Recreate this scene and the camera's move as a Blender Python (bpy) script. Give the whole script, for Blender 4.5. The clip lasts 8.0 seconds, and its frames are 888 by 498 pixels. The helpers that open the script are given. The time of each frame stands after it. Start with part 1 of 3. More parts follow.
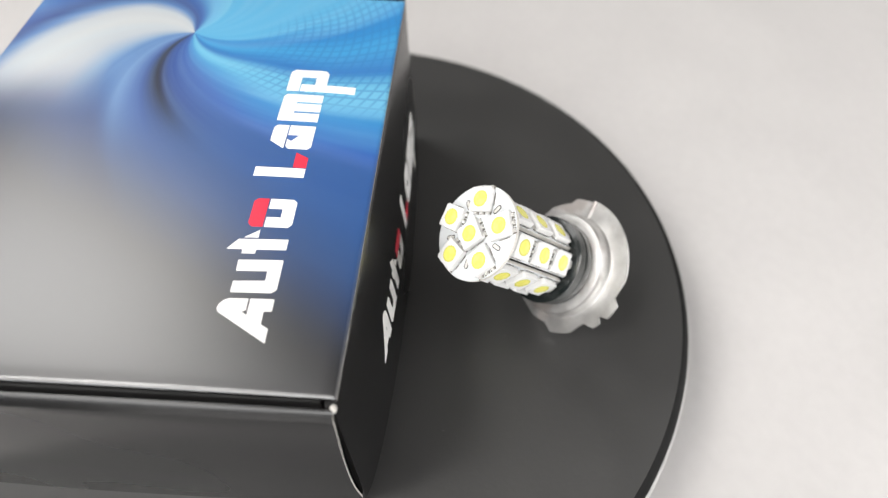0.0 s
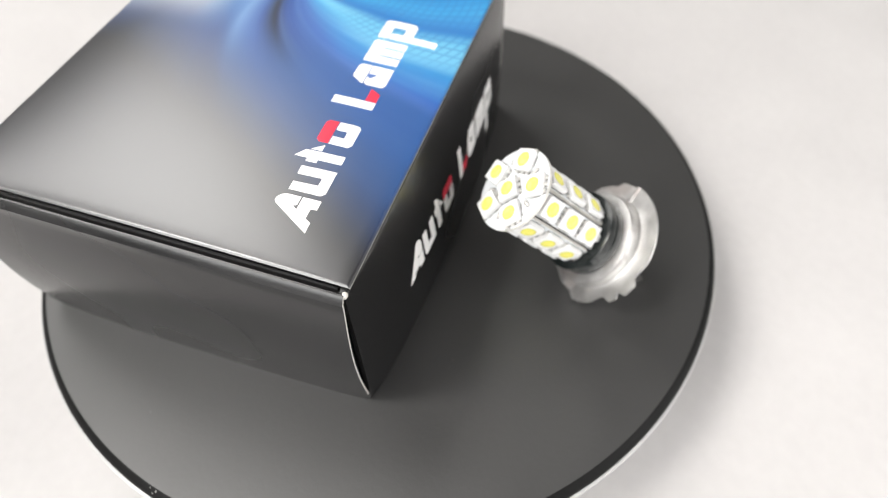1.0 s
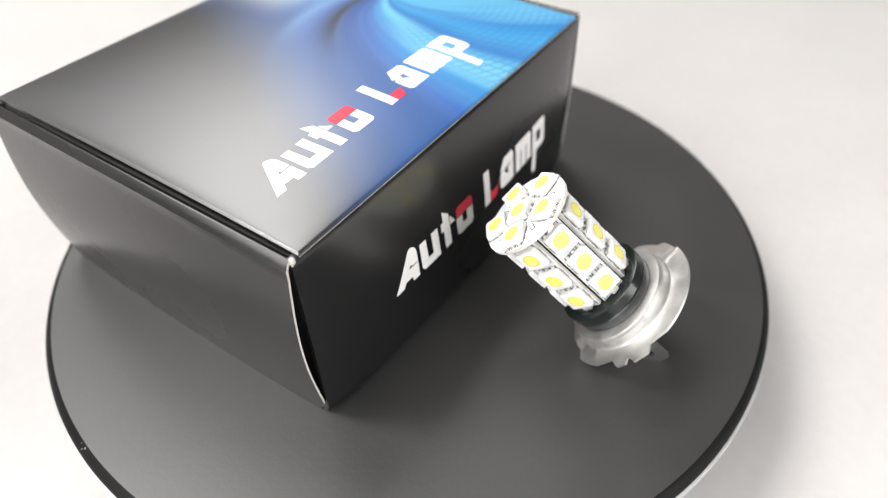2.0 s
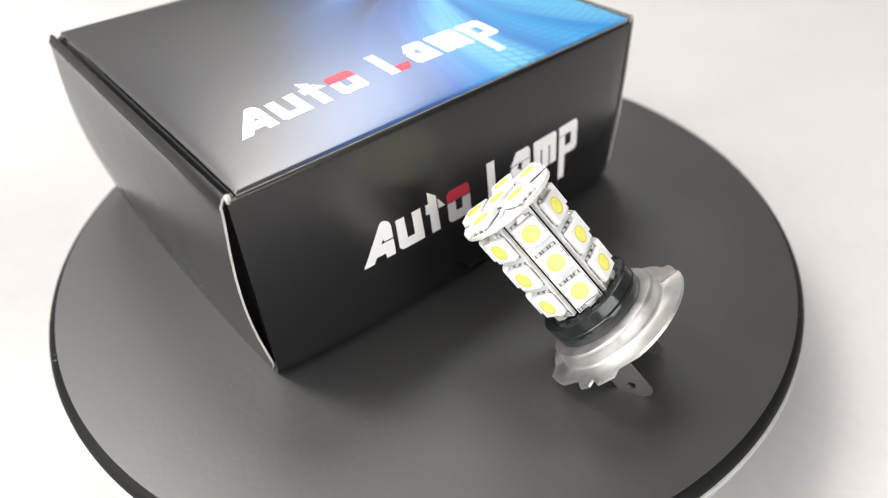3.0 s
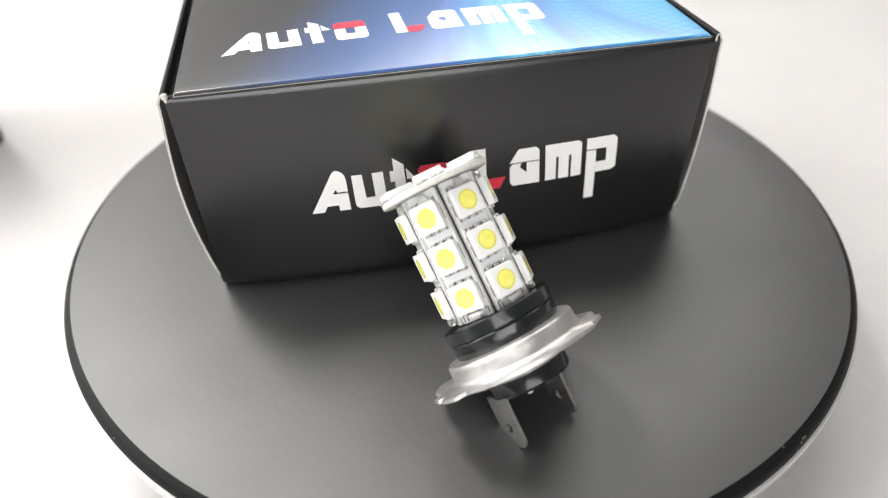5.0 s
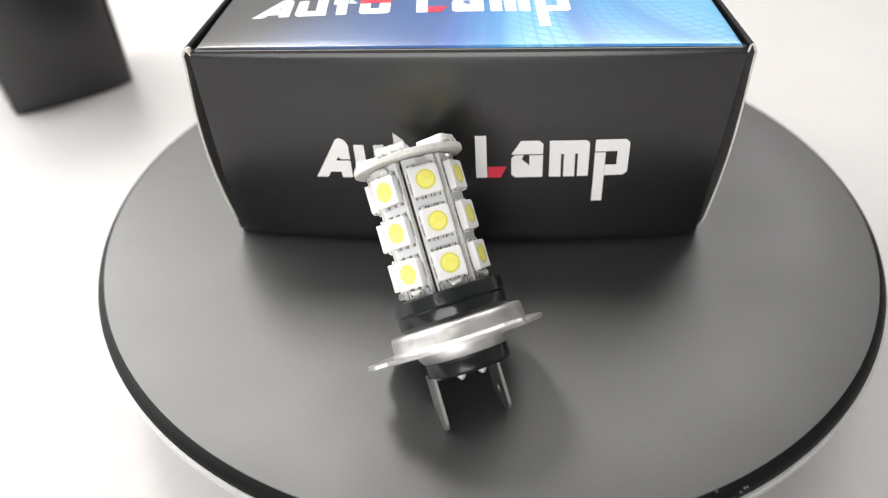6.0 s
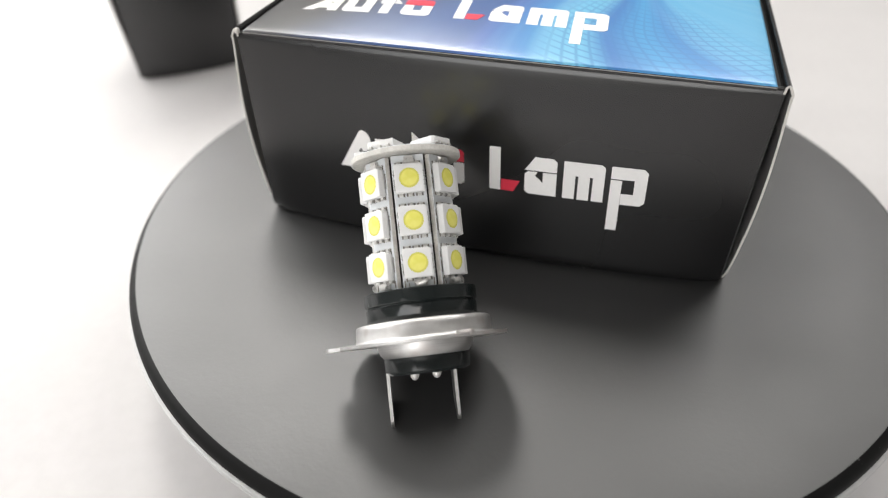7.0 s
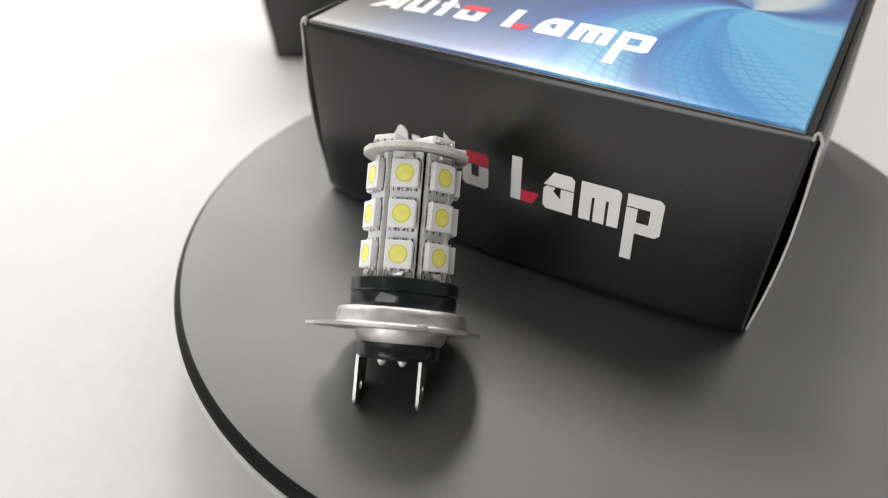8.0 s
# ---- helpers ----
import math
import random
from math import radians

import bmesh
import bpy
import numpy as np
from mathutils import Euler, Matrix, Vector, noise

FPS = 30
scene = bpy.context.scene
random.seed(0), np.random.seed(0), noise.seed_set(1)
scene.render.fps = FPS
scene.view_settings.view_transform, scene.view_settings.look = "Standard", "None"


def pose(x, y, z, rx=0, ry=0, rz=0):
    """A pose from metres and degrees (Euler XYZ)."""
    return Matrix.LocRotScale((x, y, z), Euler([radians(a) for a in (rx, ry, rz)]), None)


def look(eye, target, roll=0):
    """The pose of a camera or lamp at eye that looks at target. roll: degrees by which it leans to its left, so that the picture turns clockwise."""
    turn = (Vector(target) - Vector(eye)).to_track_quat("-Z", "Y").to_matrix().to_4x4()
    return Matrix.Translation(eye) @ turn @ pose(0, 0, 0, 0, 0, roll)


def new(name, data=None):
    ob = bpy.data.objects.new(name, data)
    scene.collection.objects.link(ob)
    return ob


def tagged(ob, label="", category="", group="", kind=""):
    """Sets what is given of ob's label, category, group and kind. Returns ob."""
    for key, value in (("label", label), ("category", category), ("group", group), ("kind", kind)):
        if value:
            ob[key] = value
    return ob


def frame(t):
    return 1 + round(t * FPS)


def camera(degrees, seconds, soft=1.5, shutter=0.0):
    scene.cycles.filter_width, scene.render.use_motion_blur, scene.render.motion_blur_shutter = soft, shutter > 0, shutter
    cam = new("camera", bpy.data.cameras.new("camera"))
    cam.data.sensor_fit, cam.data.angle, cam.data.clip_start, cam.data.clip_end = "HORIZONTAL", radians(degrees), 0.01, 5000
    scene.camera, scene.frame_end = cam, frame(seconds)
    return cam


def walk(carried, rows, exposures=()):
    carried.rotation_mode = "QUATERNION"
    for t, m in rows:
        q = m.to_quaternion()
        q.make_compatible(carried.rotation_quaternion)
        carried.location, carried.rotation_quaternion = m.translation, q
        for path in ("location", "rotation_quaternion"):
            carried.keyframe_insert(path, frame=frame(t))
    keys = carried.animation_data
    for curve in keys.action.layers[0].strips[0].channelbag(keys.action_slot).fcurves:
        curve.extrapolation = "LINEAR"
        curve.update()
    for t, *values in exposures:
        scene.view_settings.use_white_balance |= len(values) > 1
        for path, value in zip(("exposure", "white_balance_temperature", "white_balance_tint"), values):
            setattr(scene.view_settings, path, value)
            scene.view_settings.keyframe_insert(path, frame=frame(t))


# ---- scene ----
cam = camera(69.43, 8.0, soft=1.0)
cam.data.dof.use_dof = True
cam.data.dof.focus_distance = 0.129
cam.data.dof.aperture_fstop = 10.0
# seconds, then the eye in centimetres from the carton's front corner, and its turn in degrees
ROWS = [
    (0.0, -3.987, -2.081, 14.622, 37.06, 0.48, -86.53),
    (0.3, -3.974, -3.190, 15.327, 36.48, 1.58, -80.72),
    (0.5, -4.351, -3.350, 15.456, 36.85, 0.62, -78.87),
    (0.8, -4.981, -3.915, 15.104, 35.26, 1.07, -74.13),
    (1.0, -5.520, -3.989, 15.358, 36.13, 0.83, -71.57),
    (1.2, -5.429, -4.375, 15.145, 37.82, 1.89, -66.68),
    (1.5, -5.501, -4.755, 13.543, 40.83, 0.96, -63.34),
    (1.8, -5.224, -6.013, 12.992, 42.87, 1.53, -58.43),
    (2.0, -4.996, -6.695, 13.008, 45.46, 0.71, -56.14),
    (2.2, -4.615, -7.548, 12.519, 46.56, 1.47, -52.48),
    (3.3, -2.238, -9.887, 11.553, 49.15, 0.95, -37.01),
    (3.5, -1.632, -10.357, 11.461, 49.16, 1.32, -33.42),
    (4.0, -0.188, -10.871, 10.660, 48.64, 1.40, -26.09),
    (4.2, 0.336, -11.047, 10.596, 49.13, 0.77, -23.94),
    (5.3, 4.010, -12.439, 10.551, 49.60, 1.53, -7.44),
    (5.5, 4.735, -12.557, 10.638, 48.98, 1.64, -4.26),
    (6.0, 6.145, -12.704, 10.524, 49.04, 1.61, 2.61),
    (6.5, 7.788, -12.671, 10.663, 49.37, 1.48, 10.48),
    (7.0, 8.757, -12.437, 10.390, 50.36, 0.95, 16.69),
    (7.5, 9.669, -12.324, 10.572, 49.66, 1.87, 26.03),
    (7.7, 10.316, -12.098, 10.665, 49.90, 1.78, 28.08),
    (8.0, 11.605, -11.493, 10.476, 50.99, 1.44, 32.57),
]
walk(cam, [(t, pose(x / 100, y / 100, z / 100, rx, ry, rz)) for t, x, y, z, rx, ry, rz in ROWS], exposures=((0.0, -0.26), (1.5, 0.03), (4.0, 0.08), (5.5, 0.03), (6.5, -0.08), (8.0, -0.50)))

# ---------------------------------------------------------------- light
TABLE_Z, FLOOR_Z, CEIL_Z = -0.030, -0.78, 2.45
world = bpy.data.worlds.new("world")
scene.world = world
world.use_nodes = True
sky = world.node_tree.nodes.new("ShaderNodeTexSky")
sky.sky_type, sky.sun_disc = "NISHITA", False
sky.sun_elevation, sky.sun_rotation = radians(35), radians(160)
world.node_tree.links.new(sky.outputs["Color"], world.node_tree.nodes["Background"].inputs["Color"])
world.node_tree.nodes["Background"].inputs["Strength"].default_value = 0.12


def area_lamp(name, place, target, width, height, watts, colour):
    data = bpy.data.lights.new(name, "AREA")
    data.shape, data.size, data.size_y, data.energy, data.color = "RECTANGLE", width, height, watts, colour
    ob = new(name, data)
    ob.matrix_world = look(place, target)
    return ob


# four added lamps in unseen windows, placed for sheen, shadow and front fill
area_lamp("window_light", (0.75, 1.24, 1.585), (0.50, 0.0, 0.10), 0.96, 1.21, 25, (1.0, 0.972, 0.935))
area_lamp("window_light", (-0.72, 1.24, 1.92), (-0.50, 0.0, 0.20), 0.46, 0.94, 50, (1.0, 0.972, 0.935))
area_lamp("window_light", (-1.04, 0.30, 0.67), (0.0, 0.10, 0.05), 1.34, 1.00, 28, (1.0, 0.972, 0.935))
area_lamp("window_light", (-0.125, -1.90, 0.85), (-0.05, 0.0, 0.35), 1.50, 1.35, 30, (1.0, 0.972, 0.935))


# ---------------------------------------------------------------- materials
class Nodes:
    """A small helper to write node materials in few lines."""

    def __init__(self, name):
        self.mat = bpy.data.materials.new(name)
        self.mat.use_nodes = True
        self.tree = self.mat.node_tree
        self.bsdf = self.tree.nodes["Principled BSDF"]

    def node(self, kind):
        return self.tree.nodes.new("ShaderNode" + kind)

    def link(self, a, b):
        self.tree.links.new(a, b)

    def put(self, value, socket):
        if isinstance(value, bpy.types.NodeSocket):
            self.link(value, socket)
        else:
            socket.default_value = value

    def math(self, op, a, b=0.0, c=0.0):
        n = self.node("Math")
        n.operation = op
        for v, s in zip((a, b, c), n.inputs):
            self.put(v, s)
        return n.outputs[0]

    def coords(self):
        return self.node("TexCoord").outputs["Object"]

    def noise(self, scale, detail=3.0, rough=0.55, vector=None):
        n = self.node("TexNoise")
        n.inputs["Scale"].default_value, n.inputs["Detail"].default_value, n.inputs["Roughness"].default_value = scale, detail, rough
        self.link(vector if vector else self.coords(), n.inputs["Vector"])
        return n.outputs["Fac"]

    def span(self, value, a, b, low, high):
        n = self.node("MapRange")
        n.clamp = True
        for v, s in zip((value, a, b, low, high), n.inputs):
            self.put(v, s)
        return n.outputs[0]

    def smooth(self, value, a, b, low=0.0, high=1.0):
        n = self.node("MapRange")
        n.interpolation_type = "SMOOTHSTEP"
        for v, s in zip((value, a, b, low, high), n.inputs):
            self.put(v, s)
        return n.outputs[0]

    def mix(self, fac, a, b, mode="MIX"):
        n = self.node("Mix")
        n.data_type, n.blend_type = "RGBA", mode
        self.put(fac, n.inputs[0])
        self.put((*a, 1) if isinstance(a, tuple) else a, n.inputs[6])
        self.put((*b, 1) if isinstance(b, tuple) else b, n.inputs[7])
        return n.outputs[2]

    def bump(self, height, strength, distance):
        n = self.node("Bump")
        n.inputs["Strength"].default_value, n.inputs["Distance"].default_value = strength, distance
        self.link(height, n.inputs["Height"])
        self.link(n.outputs[0], self.bsdf.inputs["Normal"])

    def set(self, colour=None, rough=None, metal=None, **more):
        if colour is not None:
            self.put((*colour, 1) if isinstance(colour, tuple) else colour, self.bsdf.inputs["Base Color"])
        if rough is not None:
            self.put(rough, self.bsdf.inputs["Roughness"])
        if metal is not None:
            self.put(metal, self.bsdf.inputs["Metallic"])
        for key, value in more.items():
            self.put(value, self.bsdf.inputs[key.replace("_", " ")])
        return self


def plain(name, dark, light, rough, scale, metal=0.0, bump=0.0, distance=0.0001, spread=0.08, **more):
    """A surface whose colour and gloss vary a little at two scales."""
    m = Nodes(name)
    fine, broad = m.noise(scale, 4), m.noise(scale / 9, 2)
    both = m.math("MULTIPLY_ADD", fine, 0.5, m.math("MULTIPLY", broad, 0.5))
    m.set(m.mix(m.span(both, 0.3, 0.7, 0, 1), dark, light), m.span(both, 0.3, 0.7, rough - spread, rough + spread), metal, **more)
    if bump:
        m.bump(fine, bump, distance)
    return m.mat


TABLE = plain("white_table_paper", (0.49, 0.478, 0.475), (0.54, 0.527, 0.523), 0.55, 260, bump=0.05)
# greys of the unseen room, set for the light they bounce
WALL = plain("wall_paint", (0.23, 0.227, 0.224), (0.27, 0.266, 0.262), 0.8, 30, bump=0.1, distance=0.001)
CEILING = plain("ceiling_paint", (0.40, 0.395, 0.389), (0.45, 0.445, 0.438), 0.8, 30, bump=0.1, distance=0.001)
FLOOR = plain("floor_boards_finish", (0.28, 0.22, 0.17), (0.36, 0.29, 0.22), 0.5, 25)
FRAME = plain("window_frame_paint", (0.76, 0.76, 0.75), (0.82, 0.82, 0.81), 0.4, 40)


def rim_plastic():
    """Deep black rim with a few pale chips and dust crumbs."""
    m = Nodes("black_rim")
    speck = m.node("TexVoronoi")
    speck.inputs["Scale"].default_value = 620
    m.link(m.coords(), speck.inputs["Vector"])
    chip = m.math("MULTIPLY", m.smooth(speck.outputs["Distance"], 0.22, 0.12), m.smooth(m.noise(70, 2), 0.63, 0.68))
    m.set(m.mix(chip, (0.006, 0.006, 0.006), (0.22, 0.22, 0.21)), m.span(m.noise(500, 2), 0.2, 0.8, 0.45, 0.55), 0.0, Specular_IOR_Level=0.10)
    return m.mat


RIM_BLACK = rim_plastic()
RIM_GREY = plain("grey_rim_lip", (0.40, 0.40, 0.40), (0.50, 0.50, 0.49), 0.35, 600)
BASE_BLACK = plain("black_turntable_base", (0.015, 0.015, 0.016), (0.03, 0.03, 0.03), 0.5, 300)
BOARD_RAW = plain("cut_cardboard", (0.46, 0.44, 0.41), (0.66, 0.64, 0.60), 0.85, 2500, bump=0.3, distance=0.0002)
BOARD_GREY = plain("grey_board_inside", (0.24, 0.235, 0.225), (0.34, 0.33, 0.32), 0.85, 1800, bump=0.2, distance=0.0001)
CARTON_IN = plain("carton_inside", (0.03, 0.03, 0.03), (0.05, 0.05, 0.05), 0.7, 400)
INK_WHITE = plain("white_print", (0.78, 0.77, 0.76), (0.84, 0.83, 0.82), 0.42, 1500, spread=0.04)
INK_RED = plain("red_print", (0.60, 0.025, 0.055), (0.70, 0.035, 0.07), 0.42, 1500, spread=0.04)
LED_WHITE = plain("white_led_body", (0.70, 0.70, 0.695), (0.76, 0.76, 0.75), 0.38, 1800)
PCB_WHITE = plain("white_circuit_board", (0.60, 0.625, 0.64), (0.67, 0.69, 0.705), 0.35, 900, bump=0.08)
PCB_EDGE = plain("cut_circuit_board_edge", (0.46, 0.45, 0.42), (0.72, 0.70, 0.66), 0.6, 2600, bump=0.4, distance=0.0001)
TIN = plain("solder_tin", (0.50, 0.49, 0.47), (0.90, 0.89, 0.86), 0.32, 3000, metal=0.5, bump=0.2, distance=0.00008)
BLADE = plain("tinned_blade_metal", (0.36, 0.36, 0.35), (0.50, 0.49, 0.48), 0.40, 1400, metal=1.0)


def flange_steel():
    """Spun steel: fine rings, cloudy oxide stains and scratches."""
    m = Nodes("spun_flange_steel")
    xyz = m.node("SeparateXYZ")
    m.link(m.coords(), xyz.inputs[0])
    r = m.math("SQRT", m.math("ADD", m.math("POWER", xyz.outputs[0], 2.0), m.math("POWER", xyz.outputs[1], 2.0)))
    ring = m.node("CombineXYZ")
    m.put(m.math("MULTIPLY", r, 5200.0), ring.inputs[0])
    m.put(m.math("MULTIPLY", xyz.outputs[2], 5200.0), ring.inputs[1])
    lines = m.noise(1.0, 2, 0.6, ring.outputs[0])
    cloud, stain = m.noise(210, 4, 0.65), m.noise(95, 3, 0.6)
    colour = m.mix(m.span(cloud, 0.3, 0.7, 0, 1), (0.50, 0.492, 0.482), (0.68, 0.675, 0.665))
    colour = m.mix(m.math("MULTIPLY", m.smooth(stain, 0.52, 0.66), 0.6), colour, (0.40, 0.35, 0.33))
    colour = m.mix(m.math("MULTIPLY", m.smooth(lines, 0.52, 0.72), 0.35), colour, (0.36, 0.355, 0.35))
    m.set(colour, m.math("ADD", m.span(cloud, 0.3, 0.7, 0.40, 0.52), m.math("MULTIPLY", m.smooth(stain, 0.5, 0.65), 0.10)), 1.0)
    m.bump(m.math("ADD", lines, m.math("MULTIPLY", m.noise(900, 3), 0.6)), 0.22, 0.00006)
    return m.mat


STEEL = flange_steel()


def scuffed_plastic():
    """Shiny black plastic with pale scuff marks and flow marks."""
    m = Nodes("shiny_black_plastic")
    scuff = m.smooth(m.noise(420, 5, 0.7), 0.60, 0.70)
    rub = m.math("MULTIPLY", scuff, m.smooth(m.noise(90, 2), 0.50, 0.62))
    m.set(m.mix(rub, (0.010, 0.013, 0.013), (0.16, 0.17, 0.165)), m.math("MULTIPLY_ADD", rub, 0.35, m.span(m.noise(160, 2), 0.2, 0.8, 0.12, 0.26)), 0.0)
    m.bump(m.noise(350, 3), 0.3, 0.0003)
    return m.mat


BLACK_PLASTIC = scuffed_plastic()
# brown of the small dark bars round the LEDs, painted slit shade included
MARK_BROWN = plain("brown_dark_marks", (0.10, 0.09, 0.075), (0.26, 0.24, 0.21), 0.45, 2600)
DARK_GAP = plain("dark_aluminium_core", (0.025, 0.025, 0.025), (0.05, 0.05, 0.048), 0.5, 700, metal=0.3)


def phosphor():
    m = Nodes("yellow_phosphor")
    n = m.noise(500, 2)
    xyz = m.node("SeparateXYZ")
    m.link(m.coords(), xyz.inputs[0])
    r = m.math("MULTIPLY", m.math("SQRT", m.math("ADD", m.math("POWER", xyz.outputs[0], 2.0), m.math("POWER", xyz.outputs[1], 2.0))), 1000.0)
    gum = m.mix(m.span(n, 0.3, 0.7, 0, 1), (0.76, 0.72, 0.13), (0.85, 0.81, 0.22))
    ring = m.math("MULTIPLY", m.smooth(m.math("ADD", r, m.math("MULTIPLY", n, 0.5)), 1.55, 1.85), 0.7)
    m.set(m.mix(ring, gum, (0.56, 0.53, 0.10)), 0.22, 0.0)
    m.bump(m.noise(1400, 2), 0.25, 0.0002)
    return m.mat


PHOSPHOR = phosphor()


def disc_plastic():
    """Matt black moulded plastic with a fine grain, smears and a few dust specks."""
    m = Nodes("matt_black_turntable")
    grain, smear = m.noise(1900, 3), m.noise(45, 4, 0.6)
    speck = m.node("TexVoronoi")
    speck.inputs["Scale"].default_value = 210
    m.link(m.coords(), speck.inputs["Vector"])
    dust = m.math("MULTIPLY", m.smooth(speck.outputs["Distance"], 0.05, 0.02), m.smooth(m.noise(120, 2), 0.60, 0.66))
    base = m.mix(m.span(smear, 0.3, 0.7, 0, 1), (0.0065, 0.0064, 0.0066), (0.0105, 0.0103, 0.0102))
    m.set(m.mix(dust, base, (0.35, 0.34, 0.33)), m.math("ADD", m.math("MULTIPLY_ADD", smear, 0.17, 0.395), m.math("MULTIPLY", m.noise(14, 3, 0.6), 0.12)), 0.0, IOR=1.80, Coat_Weight=0.6, Coat_Roughness=0.5, Coat_IOR=1.5)
    leather = m.math("MULTIPLY_ADD", m.noise(620, 4, 0.6), 0.8, m.math("MULTIPLY", grain, 0.3))
    m.bump(leather, 0.28, 0.00022)
    return m.mat


DISC = disc_plastic()


def carton_black():
    m = Nodes("black_laminated_carton")
    smear = m.noise(22, 1, 0.4)
    m.set(m.mix(smear, (0.0045, 0.0045, 0.0048), (0.0065, 0.0065, 0.0068)), m.math("MULTIPLY_ADD", smear, 0.04, 0.25), 0.0, IOR=1.60)
    return m.mat


CARTON = carton_black()


def carton_art():
    """The lid's print: black that turns to blue, with bright streaks that fan out of one point."""
    m = Nodes("lid_print_blue_streaks")
    xyz = m.node("SeparateXYZ")
    m.link(m.coords(), xyz.inputs[0])
    x, y = m.math("MULTIPLY", xyz.outputs[0], 100.0), m.math("MULTIPLY", xyz.outputs[1], 100.0)
    dx, dy = m.math("SUBTRACT", x, 9.43), m.math("SUBTRACT", y, 4.99)
    rho = m.math("SQRT", m.math("ADD", m.math("MULTIPLY", dx, dx), m.math("MULTIPLY", dy, dy)))
    turn = m.math("DIVIDE", m.math("ARCTAN2", dy, dx), 2 * math.pi)
    turn = m.math("SUBTRACT", m.math("ADD", turn, 1.0), m.math("MULTIPLY", m.math("LOGARITHM", m.math("DIVIDE", m.math("SQRT", m.math("MULTIPLY_ADD", rho, rho, 1.0)), 3.16), math.e), 0.1))
    turn = m.math("FRACT", turn)
    fan = m.node("CombineXYZ")
    m.put(m.math("MULTIPLY", turn, 30.0), fan.inputs[0])
    m.put(m.math("MULTIPLY", rho, 0.10), fan.inputs[1])
    streak = m.noise(1.0, 3, 0.6, fan.outputs[0])
    ramp = m.node("ValToRGB")
    stops = [(0.00, (0.20, 0.56, 0.76)), (0.05, (0.14, 0.46, 0.72)), (0.095, (0.03, 0.13, 0.42)), (0.13, (0.02, 0.06, 0.26)), (0.155, (0.10, 0.24, 0.50)),
             (0.19, (0.60, 0.62, 0.62)), (0.24, (0.68, 0.68, 0.65)), (0.32, (0.58, 0.60, 0.61)), (0.365, (0.34, 0.46, 0.60)), (0.40, (0.10, 0.24, 0.50)),
             (0.45, (0.15, 0.29, 0.54)), (0.483, (0.04, 0.11, 0.35)), (0.512, (0.012, 0.016, 0.03)), (0.54, (0.02, 0.07, 0.28)), (0.60, (0.02, 0.11, 0.42)),
             (0.632, (0.015, 0.24, 0.57)), (0.655, (0.15, 0.52, 0.74)), (0.675, (0.17, 0.55, 0.75)), (0.70, (0.006, 0.17, 0.50)), (0.735, (0.04, 0.36, 0.67)),
             (0.765, (0.008, 0.24, 0.58)), (0.80, (0.10, 0.46, 0.72))]
    near = m.math("MULTIPLY", m.smooth(turn, 0.54, 0.58), m.smooth(turn, 0.98, 0.90))
    swirl = m.math("MULTIPLY", m.math("MULTIPLY", m.smooth(rho, 1.5, 4.0), 0.03), near)
    band = m.math("MULTIPLY", m.smooth(turn, 0.12, 0.17), m.smooth(turn, 0.46, 0.42))
    swirl = m.math("SUBTRACT", swirl, m.math("MULTIPLY", m.math("MULTIPLY", m.span(rho, 2.0, 5.0, 0.0, 3.0), 0.03), band))
    turn = m.math("ADD", turn, swirl)
    marks = ramp.color_ramp.elements
    while len(marks) < len(stops):
        marks.new(0.5)
    for mark, (at, c) in zip(marks, stops):
        mark.position, mark.color = at, (*c, 1)
    m.put(m.math("ADD", turn, m.math("MULTIPLY", m.math("SUBTRACT", streak, 0.5), 0.022)), ramp.inputs[0])
    colour = m.mix(m.span(streak, 0.40, 0.75, 0.0, 0.16), ramp.outputs[0], (0.55, 0.80, 0.90), "MIX")
    # rows of small tiles along the cyan streaks
    tiles = m.math("PINGPONG", m.math("MULTIPLY", rho, 4.8), 0.5)
    lanes = m.math("PINGPONG", m.math("MULTIPLY", turn, 92.0), 0.5)
    grid = m.math("MULTIPLY", m.smooth(tiles, 0.02, 0.22), m.smooth(lanes, 0.02, 0.2))
    where = m.math("MULTIPLY", m.math("MULTIPLY", m.smooth(turn, 0.63, 0.67), m.smooth(turn, 0.86, 0.79)), m.smooth(rho, 1.2, 3.0))
    colour = m.mix(m.math("MULTIPLY", m.math("SUBTRACT", 1.0, grid), m.math("MULTIPLY", where, 0.55)), colour, (0.015, 0.20, 0.50))
    # the blue field under the streaks, and black towards the other end
    field = m.smooth(m.math("MULTIPLY", rho, 1.0), 2.0, 4.6)
    left = m.math("MULTIPLY", m.smooth(turn, 0.60, 0.57), m.smooth(turn, 0.33, 0.40))
    colour = m.mix(m.math("MULTIPLY", field, m.math("MULTIPLY", left, 0.85)), colour, (0.019, 0.10, 0.31))
    colour = m.mix(m.math("MULTIPLY", m.smooth(x, 8.4, 6.0), m.smooth(turn, 0.46, 0.38)), colour, (0.035, 0.09, 0.26))
    reach = m.math("SUBTRACT", x, m.math("MULTIPLY", y, 0.52))
    glow = m.smooth(m.math("ADD", reach, m.math("MULTIPLY", streak, 0.6)), 0.8, 4.1)
    beam = m.math("MULTIPLY", m.smooth(turn, 0.42, 0.33), m.smooth(x, 5.2, 8.0))
    colour = m.mix(m.math("MAXIMUM", glow, beam), (0.011, 0.011, 0.013), colour)
    colour = m.mix(1.0, colour, (0.74, 0.77, 0.82), "MULTIPLY")
    m.set(colour, m.math("MULTIPLY_ADD", m.noise(22, 1, 0.4), 0.04, 0.33), 0.0, IOR=2.1)
    return m.mat


ART = carton_art()


